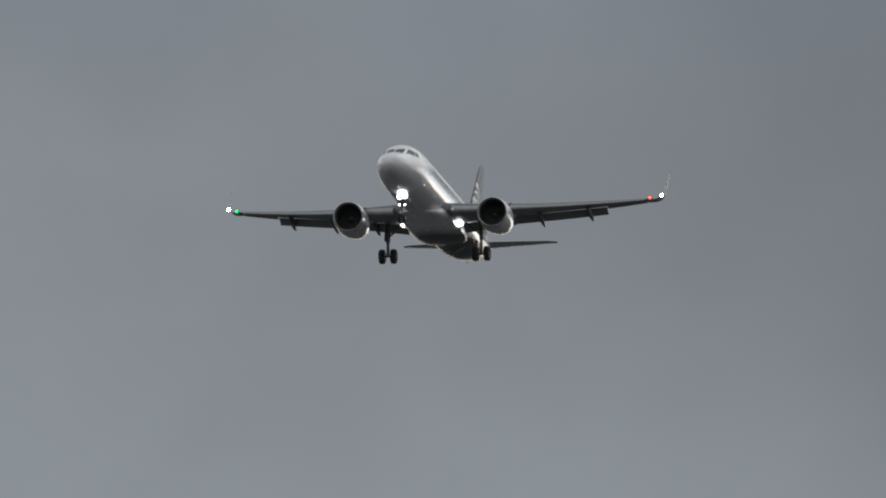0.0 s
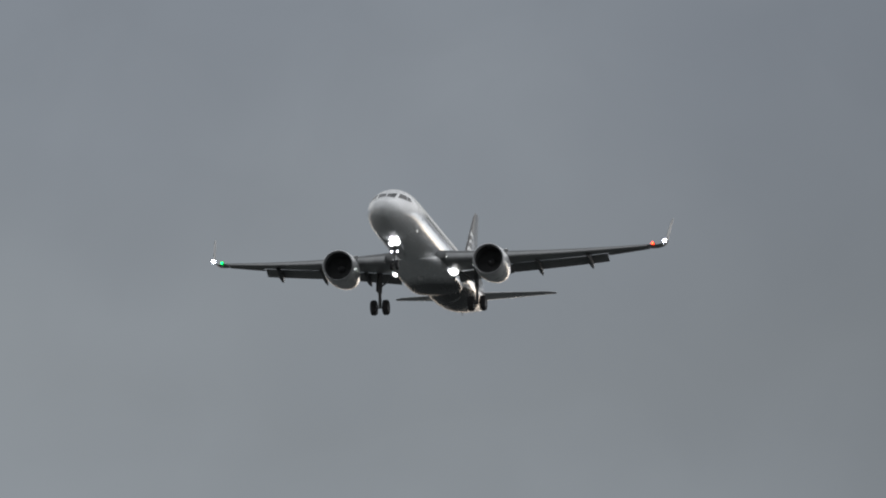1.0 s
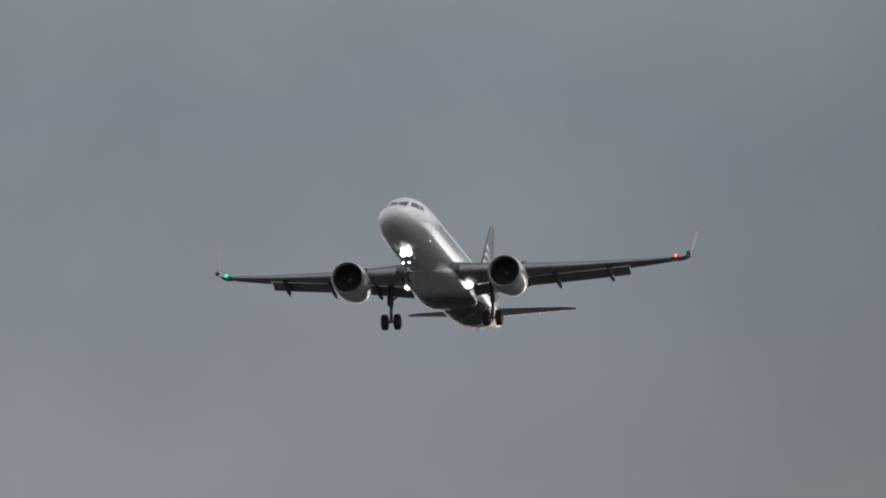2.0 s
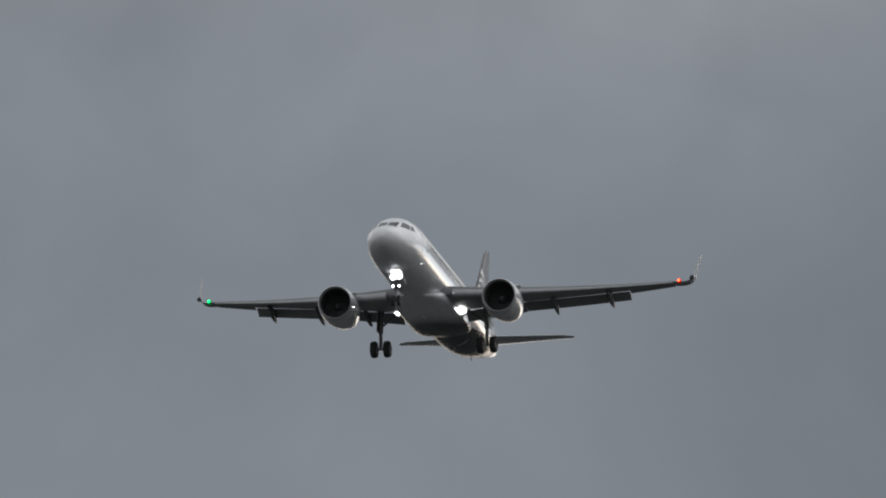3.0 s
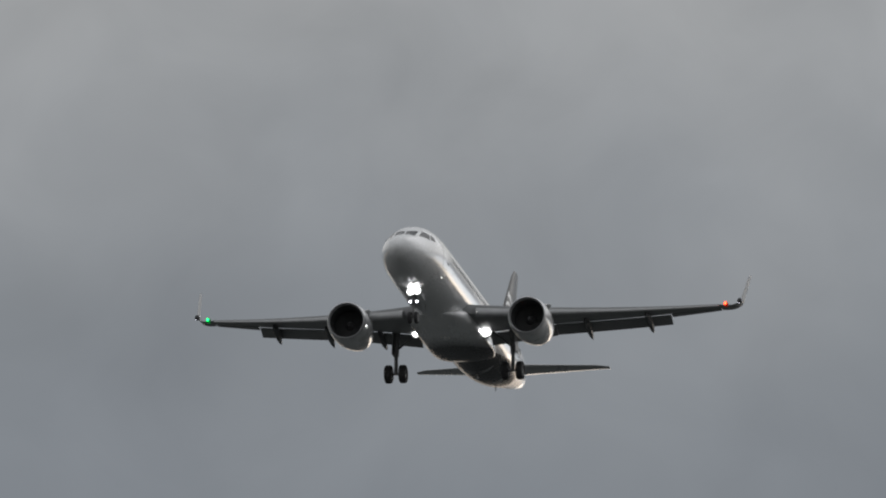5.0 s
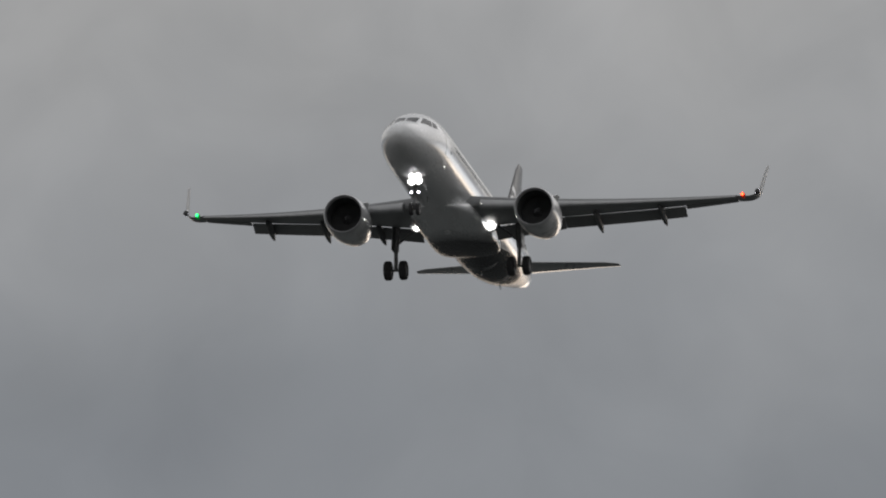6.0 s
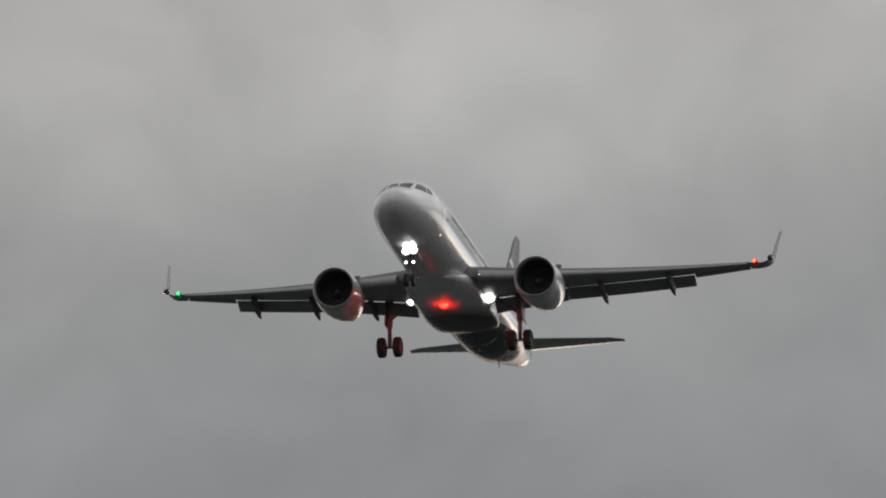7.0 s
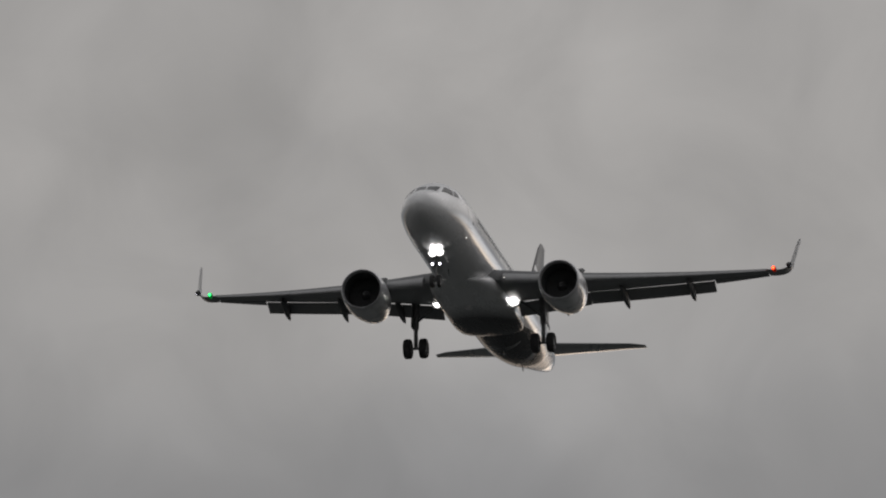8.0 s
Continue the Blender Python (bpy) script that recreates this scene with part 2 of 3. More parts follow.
SOCKET = paint("lamp_housing", (0.30, 0.30, 0.31), rough=0.3, metal=0.8, wear=0.1, scale=6.0)
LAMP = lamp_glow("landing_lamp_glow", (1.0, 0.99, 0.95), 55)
LAMP_SIDE = glow("scan_lamp_glow", (1.0, 0.97, 0.88), 2.2)
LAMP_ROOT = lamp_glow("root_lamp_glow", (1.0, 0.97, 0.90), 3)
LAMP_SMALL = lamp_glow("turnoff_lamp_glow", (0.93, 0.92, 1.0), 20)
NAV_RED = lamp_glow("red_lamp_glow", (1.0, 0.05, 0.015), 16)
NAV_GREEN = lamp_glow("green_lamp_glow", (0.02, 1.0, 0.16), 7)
STROBE = glow("strobe_glow", (0.90, 0.88, 1.0), 26)
BEACON = glow("beacon_glow", (1.0, 0.0012, 0.0006), 240)
LETTER = paint("dark_lettering", (0.26, 0.26, 0.265), rough=0.3, coat=0.4, wear=0.1)
GROUND = ground_material()


# ---------------------------------------------------------------- mesh helpers; places on the airliner: s aft of the nose, y to port, z up
def part(name, bm, material, parent, label="", smooth=True):
    bmesh.ops.recalc_face_normals(bm, faces=bm.faces[:])
    me = bpy.data.meshes.new(name)
    bm.to_mesh(me)
    bm.free()
    me.materials.append(material)
    if smooth:
        me.polygons.foreach_set("use_smooth", [True] * len(me.polygons))
        me.set_sharp_from_angle(angle=radians(38))
    ob = new(name, me)
    ob.parent = parent
    return tagged(ob, label)


def at(s, y, z):
    return Vector((17.0 - s, y, z))


def loft(bm, rings, caps=True, closed=True):
    vs = [[bm.verts.new(p) for p in ring] for ring in rings]
    n = len(vs[0])
    for a, b in zip(vs, vs[1:]):
        for i in range(n if closed else n - 1):
            j = (i + 1) % n
            bm.faces.new((a[i], a[j], b[j], b[i]))
    if caps:
        bm.faces.new(vs[0][::-1])
        bm.faces.new(vs[-1])
    return bm


def lathe(bm, profile, cy, cz, n=48, squash=1.0, caps=False):
    rings = [[at(s, cy + r * math.sin(k * 2 * math.pi / n), cz + r * squash * math.cos(k * 2 * math.pi / n)) for k in range(n)]
             for s, r in profile]
    return loft(bm, rings, caps)


def tube(bm, a, b, r0, r1=None, n=14):
    a, b = Vector(a), Vector(b)
    r1 = r0 if r1 is None else r1
    q = (b - a).to_track_quat("Z", "Y")
    rings = []
    for c, r in ((a, r0), (b, r1)):
        rings.append([c + q @ Vector((r * math.cos(k * 2 * math.pi / n), r * math.sin(k * 2 * math.pi / n), 0)) for k in range(n)])
    return loft(bm, rings)


def plate(bm, corners, thick, normal):
    """A panel with bevel-like thinner rim: outline corners, given thickness along normal."""
    off = Vector(normal).normalized() * thick / 2
    mid = sum((Vector(c) for c in corners), Vector()) / len(corners)
    rings = [[Vector(c) - off for c in corners], [mid + (Vector(c) - mid) * 1.03 for c in corners], [Vector(c) + off for c in corners]]
    return loft(bm, rings)


def smooth_curve(xs, ys, x):
    """Catmull-Rom through the given knots."""
    xs, ys = list(xs), list(ys)
    x = min(max(x, xs[0]), xs[-1])
    i = max(0, min(len(xs) - 2, int(np.searchsorted(xs, x, side="right")) - 1))

    def slope(k):
        if k == 0 or k == len(xs) - 1:
            j = min(k, len(xs) - 2)
            return (ys[j + 1] - ys[j]) / (xs[j + 1] - xs[j])
        return (ys[k + 1] - ys[k - 1]) / (xs[k + 1] - xs[k - 1])
    h = xs[i + 1] - xs[i]
    u = (x - xs[i]) / h
    return ((1 + 2 * u) * (1 - u) ** 2 * ys[i] + u * (1 - u) ** 2 * h * slope(i) + u * u * (3 - 2 * u) * ys[i + 1] + u * u * (u - 1) * h * slope(i + 1))


# station: top, bottom, half width of the fuselage
HULL = [(0.0, -0.60, -0.60, 0.0), (0.06, -0.36, -0.86, 0.24), (0.3, -0.03, -1.17, 0.56), (0.8, 0.28, -1.43, 0.92), (1.4, 0.55, -1.62, 1.20),
        (1.9, 0.74, -1.74, 1.38), (2.6, 1.13, -1.86, 1.58), (3.2, 1.46, -1.93, 1.71), (4.0, 1.77, -2.00, 1.83), (5.0, 1.97, -2.05, 1.92),
        (6.2, 2.06, -2.07, 1.97), (7.5, 2.07, -2.07, 1.975), (23.5, 2.07, -2.07, 1.975), (25.5, 2.07, -2.02, 1.96), (27.5, 2.07, -1.84, 1.89),
        (30.0, 2.06, -1.40, 1.70), (32.0, 2.02, -0.90, 1.46), (34.0, 1.90, -0.38, 1.15), (36.0, 1.58, 0.13, 0.76), (37.2, 1.24, 0.46, 0.44),
        (37.57, 1.04, 0.60, 0.22)]
ROOT = [math.sqrt(h[0]) for h in HULL]


def hull(s):
    r = math.sqrt(max(s, 0))
    return [smooth_curve(ROOT, [h[k] for h in HULL], r) for k in (1, 2, 3)]


def skin(s, phi, off=0.0):
    """Point on the fuselage, phi degrees from the crown towards port."""
    top, bottom, half = hull(s)
    c, h = (top + bottom) / 2, (top - bottom) / 2
    f = radians(phi)
    return at(s, (half + off) * math.sin(f), c + (h + off) * math.cos(f))


def patch(bm, corners, lift=0.012, nu=6, nv=5, sink=0.03):
    """A panel that follows the fuselage between four (s, phi) corners."""
    (a, b, c, d) = corners

    def mix(p, q, u):
        return (p[0] + (q[0] - p[0]) * u, p[1] + (q[1] - p[1]) * u)
    rings = []
    for i in range(nv + 1):
        lo, hi = mix(a, d, i / nv), mix(b, c, i / nv)
        rings.append([mix(lo, hi, j / nu) for j in range(nu + 1)])
    top = [[bm.verts.new(skin(*p, off=lift)) for p in r] for r in rings]
    low = [[bm.verts.new(skin(*p, off=-sink)) for p in r] for r in rings]
    for i in range(nv):
        for j in range(nu):
            bm.faces.new((top[i][j], top[i][j + 1], top[i + 1][j + 1], top[i + 1][j]))
    edge = [(0, j) for j in range(nu)] + [(i, nu) for i in range(nv)] + [(nv, j) for j in range(nu, 0, -1)] + [(i, 0) for i in range(nv, 0, -1)]
    for (i, j), (k, l) in zip(edge, edge[1:] + edge[:1]):
        bm.faces.new((top[i][j], top[k][l], low[k][l], low[i][j]))
    return bm


# ---------------------------------------------------------------- the ground below, out of sight
def build_ground():
    bm = bmesh.new()
    n, rings = 96, (0.0, 40, 200, 900, 3500, 12000, 40000)
    prev = None
    for r in rings[1:]:
        ring = [bm.verts.new((r * math.cos(k * 2 * math.pi / n), r * math.sin(k * 2 * math.pi / n), 0)) for k in range(n)]
        if prev is None:
            bm.faces.new(ring)
        else:
            for k in range(n):
                bm.faces.new((prev[k], prev[(k + 1) % n], ring[(k + 1) % n], ring[k]))
        prev = ring
    me = bpy.data.meshes.new("ground")
    bm.to_mesh(me)
    bm.free()
    me.materials.append(GROUND)
    tagged(new("ground", me), "flat dull grey-green grassland under an overcast sky", "ground", kind="structure")


# ---------------------------------------------------------------- fuselage
def build_fuselage(plane):
    bm = bmesh.new()
    n = 72
    stations = [0.0008 + 0.0012 * k for k in range(3)] + [(0.07 + 2.55 * k / 46) ** 2 for k in range(47)]
    stations += [7.2 + (23.5 - 7.2) * k / 16 for k in range(1, 17)] + [23.5 + 14.07 * k / 30 for k in range(1, 31)]
    stations = sorted(stations)
    loft(bm, [[skin(s, 360 * k / n) for k in range(n)] for s in stations])
    body = part("fuselage", bm, FUSELAGE, plane, "glossy white fuselage with a black rear and pale sweeping lines")
    for side in (1, -1):
        for cs in (((1.56, 2.4), (1.82, 28.0), (2.80, 24.5), (2.38, 1.8)),
                   ((2.16, 36), (2.88, 58), (3.40, 45.5), (3.00, 29.5)),
                   ((2.97, 59.5), (3.64, 65), (3.76, 53.5), (3.48, 46.5))):
            bm = patch(bmesh.new(), [(s, p * side) for s, p in cs])
            part("cockpit_window", bm, GLASS, body, "dark reflecting cockpit pane")
    # cabin windows share one mesh a side
    for side in (1, -1):
        first = None
        for k in range(40):
            s = 7.6 + 0.533 * k
            if first is None:
                bm = bmesh.new()
                ring = []
                for j in range(12):
                    f = j * math.pi / 6
                    ring.append((0.115 * math.copysign(abs(math.cos(f)) ** 0.6, math.cos(f)), 0.165 * math.copysign(abs(math.sin(f)) ** 0.6, math.sin(f))))
                q = skin(9.0, 77 * side, 0.006) - at(9.0, 0, 0)
                tilt = Vector((0, -0.225 * side, 0.974))
                nor = Vector((0, 0.974 * side, 0.225))
                rings = [[Vector((x, 0, 0)) * m + tilt * z * m + nor * o for x, z in ring] for m, o in ((1.12, -0.03), (1.12, 0.004), (1.0, 0.006), (0.94, -0.008))]
                loft(bm, rings)
                first = part("cabin_window", bm, PANE, body)
                place = q
                ob = first
            else:
                ob = new("cabin_window", first.data)
                ob.parent = body
            ob.location = at(s, 0, 0) + place
    # doors stand a little proud of the skin
    for side in (1, -1):
        for s0, s1, lo, hi in ((4.85, 5.70, 106, 52), (29.2, 29.95, 100, 48)):
            bm = patch(bmesh.new(), [(s0, lo * side), (s1, lo * side), (s1, hi * side), (s0, hi * side)], lift=0.012, nu=4, nv=10)
            part("cabin_door", bm, FUSELAGE, body)
    # airline lettering, unreadable from here: plain dark bars
    for side in (1, -1):
        for k in range(17):
            s = 6.6 + 0.43 * k
            bm = patch(bmesh.new(), [(s, 92 * side), (s + 0.10, 92 * side), (s + 0.10, 74 * side), (s, 74 * side)], lift=0.004, nu=1, nv=4)
            part("lettering_bar", bm, LETTER, body, "dark painted bar of lettering")
        # a dark mark of unknown kind beside the front door
        bm = patch(bmesh.new(), [(5.78, 97 * side), (6.15, 97 * side), (6.15, 92 * side), (5.78, 92 * side)], lift=0.006, nu=2, nv=2)
        part("dark_mark", bm, LETTER, body, "small dark mark beside the front door")
        if side < 0:
            continue
        # scan lamp on the side of the nose
        c = skin(5.6, 123 * side, 0.0)
        n = (skin(5.6, 123 * side, 0.1) - c).normalized()
        q = n.to_track_quat("Z", "Y")
        rings = []
        for k in range(5):
            f = radians(90 * k / 4)
            rings.append([c + n * 0.035 * math.sin(f) + q @ Vector((max(0.045 * math.cos(f), 0.003) * math.cos(j * math.pi / 8), max(0.045 * math.cos(f), 0.003) * math.sin(j * math.pi / 8), 0)) for j in range(16)])
        part("scan_lamp", loft(bmesh.new(), rings), LAMP_SIDE, body, "small lit lamp set in the skin")
    # belly fairing between the wings
    bm = bmesh.new()
    rings = []
    for s, low, half, top in ((10.8, -2.02, 0.7, -1.9), (11.3, -2.12, 1.3, -1.6), (12.2, -2.30, 1.85, -1.2), (13.4, -2.42, 2.02, -0.9), (15.0, -2.48, 2.08, -0.75),
                              (18.0, -2.49, 2.08, -0.75), (19.4, -2.44, 2.08, -0.8), (20.4, -2.36, 2.03, -0.95), (21.0, -2.26, 1.92, -1.2), (21.35, -2.12, 1.7, -1.5), (21.5, -1.98, 1.3, -1.7)):
        c, h = (low + top) / 2, (top - low) / 2
        ring = []
        for k in range(48):
            f = 2 * math.pi * k / 48
            cx, cz = math.sin(f), math.cos(f)
            ring.append(at(s, half * math.copysign(abs(cx) ** 0.80, cx), c + h * math.copysign(abs(cz) ** 0.80, cz)))
        rings.append(ring)
    loft(bm, rings)
    part("belly_fairing", bm, FUSELAGE, plane, "bulged wing root fairing under the belly")
    # aerials and drain masts
    for s, h in ((8.6, 0.32), (24.6, 0.26), (30.2, 0.20)):
        z = hull(s)[1]
        bm = loft(bmesh.new(), [[at(s - 0.16, -0.02, z + 0.05), at(s - 0.16, 0.02, z + 0.05), at(s + 0.2, 0.02, z + 0.05), at(s + 0.2, -0.02, z + 0.05)],
                                [at(s + 0.06, -0.012, z - h), at(s + 0.06, 0.012, z - h), at(s + 0.22, 0.012, z - h), at(s + 0.22, -0.012, z - h)]])
        part("blade_aerial", bm, GREY, body, "thin grey blade aerial", smooth=False)
    z = hull(6.9)[0]
    bm = loft(bmesh.new(), [[at(6.7, -0.02, z - 0.03), at(6.7, 0.02, z - 0.03), at(7.2, 0.02, z - 0.03), at(7.2, -0.02, z - 0.03)],
                            [at(7.0, -0.012, z + 0.34), at(7.0, 0.012, z + 0.34), at(7.25, 0.012, z + 0.34), at(7.25, -0.012, z + 0.34)]])
    part("blade_aerial", bm, WHITE, body, smooth=False)
    # tail cone outlet
    bm = lathe(bmesh.new(), [(37.45, 0.19), (37.75, 0.16), (37.76, 0.12), (37.5, 0.10)], 0.0, 1.06, 24)
    part("tail_outlet", bm, DARK, body, "sooty metal outlet ring")
    return body


# ---------------------------------------------------------------- wings
def aerofoil(c0, c1, thick, n=12, camber=0.02):
    """Loop of (chordwise, height) between two shares of the chord; upper side first, from back to front."""
    def half(x):
        return 5 * thick * (0.2969 * math.sqrt(x) - 0.126 * x - 0.3516 * x * x + 0.2843 * x ** 3 - 0.1036 * x ** 4)

    def mean(x):
        return camber * 4 * x * (1 - x)
    xs = [c0 + (c1 - c0) * 0.5 * (1 - math.cos(math.pi * k / n)) for k in range(n + 1)]
    upper = [(x, mean(x) + half(x)) for x in reversed(xs)]
    lower = [(x, mean(x) - half(x)) for x in xs]
    if c0 == 0:
        lower = lower[1:]
    return upper, lower


def wing_plan(y):
    lead = 12.35 + 0.575 * (y - 1.98)
    trail = 18.75 + 0.03 * (y - 1.98) if y < 6.4 else 18.88 + (y - 6.4) * 0.305
    z = -1.30 + 0.112 * (y - 2) + 0.0028 * (y - 2) ** 2
    thick = 0.15 if y < 2 else 0.15 - 0.045 * (y - 2) / 15
    twist = 3.5 - 4.0 * (y - 2) / 15
    return lead, trail - lead, z, thick, twist


def wing_point(y, x, h, side):
    """x, h in chords, on the twisted section at span y."""
    lead, chord, z, _, twist = wing_plan(y)
    t = radians(twist)
    dx, dz = (x - 0.3) * chord, h * chord
    return at(lead + 0.3 * chord + dx * math.cos(t) + dz * math.sin(t), side * y, z - dx * math.sin(t) + dz * math.cos(t))


def box_section(y, side, c0, c1):
    """Fixed wing: blunt nose behind the slat; the lower side rises to a thin rear lip."""
    _, _, _, thick, _ = wing_plan(y)
    up, low = aerofoil(c0, c1, thick)
    if c1 < 0.95:
        tip = up[0][1] - 0.006
        fixed = []
        for x, h in low:
            u = max(0.0, (x - 0.66) / (c1 - 0.66))
            fixed.append((x, h + (tip - h) * min(1, u) ** 1.2 if u > 0 else h))
        low = fixed
    nose = [(c0 - 0.018, (up[-1][1] + low[0][1]) / 2)]
    return [wing_point(y, x, h, side) for x, h in up + nose + low]


def slat_section(y, side):
    _, _, _, thick, _ = wing_plan(y)
    up, low = aerofoil(0.0, 0.15, thick, 8)
    low = [(x, h) for x, h in low if x < 0.06] + [(0.07, 0.0), (0.12, up[0][1] - 0.012)]
    t = radians(20)
    pts = []
    for x, h in up + low:
        dx, dh = x - 0.15, h - up[0][1]
        pts.append(wing_point(y, 0.15 + dx * math.cos(t) - dh * math.sin(t) - 0.045, up[0][1] + dh * math.cos(t) + dx * math.sin(t) - 0.020, side))
    return pts


def flap_section(y, side, chord_f, drop, angle):
    _, chord, _, thick, twist = wing_plan(y)
    up, low = aerofoil(0.0, 1.0, 0.13, 9, 0.03)
    lip = aerofoil(0.05, 0.84, thick)[0][0][1]
    base = wing_point(y, 0.845, lip, side)
    t = radians(angle + twist)
    pts = []
    for x, h in up + low[:-1]:
        dx, dz = x * chord_f, h * chord_f
        pts.append(base + Vector((-(dx * math.cos(t) + dz * math.sin(t)), 0, -dx * math.sin(t) + dz * math.cos(t) - drop)))
    return pts


def spans(a, b, n):
    return [a + (b - a) * k / n for k in range(n + 1)]


def build_wing(plane, side):
    bm = bmesh.new()
    loft(bm, [box_section(y, side, 0.06, 0.84) for y in spans(1.2, 13.28, 18)])
    loft(bm, [box_section(y, side, 0.06, 0.72) for y in spans(13.281, 16.35, 5)])
    wing = part("wing", bm, GREY, plane, "grey swept wing with slats and flaps out")
    for a, b in ((2.35, 4.75), (6.55, 8.92), (8.94, 11.32), (11.34, 13.72), (13.74, 16.3)):
        bm = loft(bmesh.new(), [slat_section(y, side) for y in spans(a, b, 5)])
        part("slat", bm, SLAT, wing, "pale grey slat")
    for a, b, fa, fb, da, db in ((2.25, 6.37, 1.05, 0.93, 0.085, 0.06), (6.38, 13.27, 0.93, 0.88, 0.02, 0.045)):
        bm = loft(bmesh.new(), [flap_section(y, side, fa + (fb - fa) * (y - a) / (b - a), da + (db - da) * (y - a) / (b - a), 30) for y in spans(a, b, 8)])
        part("flap", bm, GREY, wing)
    # aileron
    rows = []
    for y in spans(13.33, 16.3, 4):
        _, _, _, thick, _ = wing_plan(y)
        up, low = aerofoil(0.73, 1.0, thick, 6)
        rows.append([wing_point(y, x, h - (x - 0.73) * 0.10, side) for x, h in up + low[:-1]])
    part("aileron", loft(bmesh.new(), rows), GREY, wing)
    # flap track fairings: canoe shapes with a drooped pointed tail
    for y, tail_s, tail_z, length in ((4.85, 19.85, -1.66, 2.9), (8.35, 20.30, -1.29, 3.0), (12.03, 21.38, -0.66, 2.7)):
        rings = []
        for k in range(11):
            u = k / 10
            r = 0.26 * math.sin(math.pi * min(1, (1 - u) * 1.02 + 0.0)) ** 0.55 if 0 < u < 1 else 0.012
            r = max(r, 0.02)
            s = tail_s - length * u
            z = tail_z + 0.05 + (1 - (1 - min(1, u * 1.25)) ** 1.6) * (wing_plan(y)[2] - 0.30 - tail_z) * 0.95
            rings.append([at(s, side * y + r * 0.72 * math.cos(j * math.pi / 7), z + r * 1.25 * math.sin(j * math.pi / 7)) for j in range(14)])
        part("flap_fairing", loft(bmesh.new(), rings), FAIRING, wing, "dark grey canoe-shaped flap track fairing")
    # sharklet, curving up from the tip
    rings = []
    for k in range(15):
        u = k / 14
        bend = min(1.0, u / 0.47)
        ang = radians(84) * bend ** 2.4
        if k == 0:
            y, z = 16.34, wing_plan(16.34)[2]
            lead0, chord0 = wing_plan(16.34)[0], wing_plan(16.34)[1]
            run = 0.0
        else:
            step = 3.5 / 14
            y += step * math.cos(ang)
            z += step * math.sin(ang)
            run += step
        lead = lead0 + 0.50 * run + 0.19 * run * max(0, u - 0.15)
        chord = chord0 + (0.62 - chord0) * min(1, u * 1.08) ** 0.8
        if k == 14:
            lead, chord = lead + 0.15, 0.38
        up, low = aerofoil(0.0, 1.0, 0.065, 8, 0.01)
        if k == 5:
            wing_tip = (lead, y, z)
        nrm = Vector((0, -side * math.sin(ang), math.cos(ang)))
        rings.append([at(lead + x * chord, side * y, z) + nrm * (h * chord) for x, h in up + low[:-1]])
    part("sharklet", loft(bmesh.new(), rings), SLAT, wing, "pale grey upturned wing tip fin")
    return wing_tip


def build_tail(plane):
    up, low = aerofoil(0.0, 0.72, 0.10, 9, 0.0)
    bu, bl = aerofoil(0.725, 1.0, 0.10, 5, 0.0)
    for side in (1, -1):
        for name, u, l, mat in (("tailplane", up, low, TAILPLANE), ("elevator", bu, bl, TAILPLANE)):
            rings = []
            for k in range(9):
                w = k / 8
                y = 0.55 + 5.72 * w
                lead, trail = 31.8 + 3.25 * w, 35.2 + 0.92 * w
                if k == 8:
                    lead += 0.28
                c, z = trail - lead, 0.62 + 0.66 * w
                t = radians(-2.5)
                lift = math.tan(radians(4)) * c if name == "elevator" else 0.0
                rings.append([at(lead + x * c, side * y, z + h * c - (x - 0.4) * c * math.sin(t) + max(0, x - 0.725) * lift) for x, h in u + (l if name == "tailplane" else l[:-1])])
            ob = part(name, loft(bmesh.new(), rings), mat, plane, "grey tailplane half" if name == "tailplane" else "")
    for name, u, l in (("fin", up, low), ("rudder", bu, bl)):
        rings = []
        for k in range(13):
            w = k / 12
            z = 1.55 + 6.12 * w
            lead, trail = 29.5 + 5.15 * w, 35.1 + 1.10 * w
            if k < 2:
                lead -= 1.1 * (1 - k / 2)
            if k == 12:
                lead += 0.25
            c = trail - lead
            rings.append([at(lead + x * c, h * c, z) for x, h in u + (l if name == "fin" else l[:-1])])
        ob = part(name, loft(bmesh.new(), rings), BLACK, plane, "black tail fin with white curling marks")
        if name == "fin":
            fin = ob
    # white curling emblem: ring segments laid on both faces
    for side in (1, -1):
        for cs, cz, r, wd, a0, a1 in ((32.6, 4.55, 1.15, 0.42, -40, 250), (32.75, 4.5, 0.42, 0.32, -150, 150), (31.6, 2.75, 1.5, 0.40, 40, 120)):
            bm = bmesh.new()
            rows = []
            for k in range(21):
                f = radians(a0 + (a1 - a0) * k / 20)
                w = wd * math.sin(math.pi * (0.08 + 0.86 * k / 20)) ** 0.6
                row = []
                for rr in (r - w / 2, r + w / 2):
                    s, z = cs + rr * math.cos(f), cz + rr * math.sin(f)
                    wz = (z - 1.55) / 6.12
                    lead, trail = 29.5 + 5.15 * wz, 35.1 + 1.10 * wz
                    c = trail - lead
                    x = min(max((s - lead) / c, 0.02), 0.98)
                    hh = 5 * 0.10 * (0.2969 * math.sqrt(x) - 0.126 * x - 0.3516 * x * x + 0.2843 * x ** 3 - 0.1036 * x ** 4) * c
                    row += [at(lead + x * c, side * (hh - 0.02), z), at(lead + x * c, side * (hh + 0.006), z)]
                rows.append([row[0], row[1], row[3], row[2]])
            part("emblem_stroke", loft(bm, rows), WHITE, fin, "white painted curl")


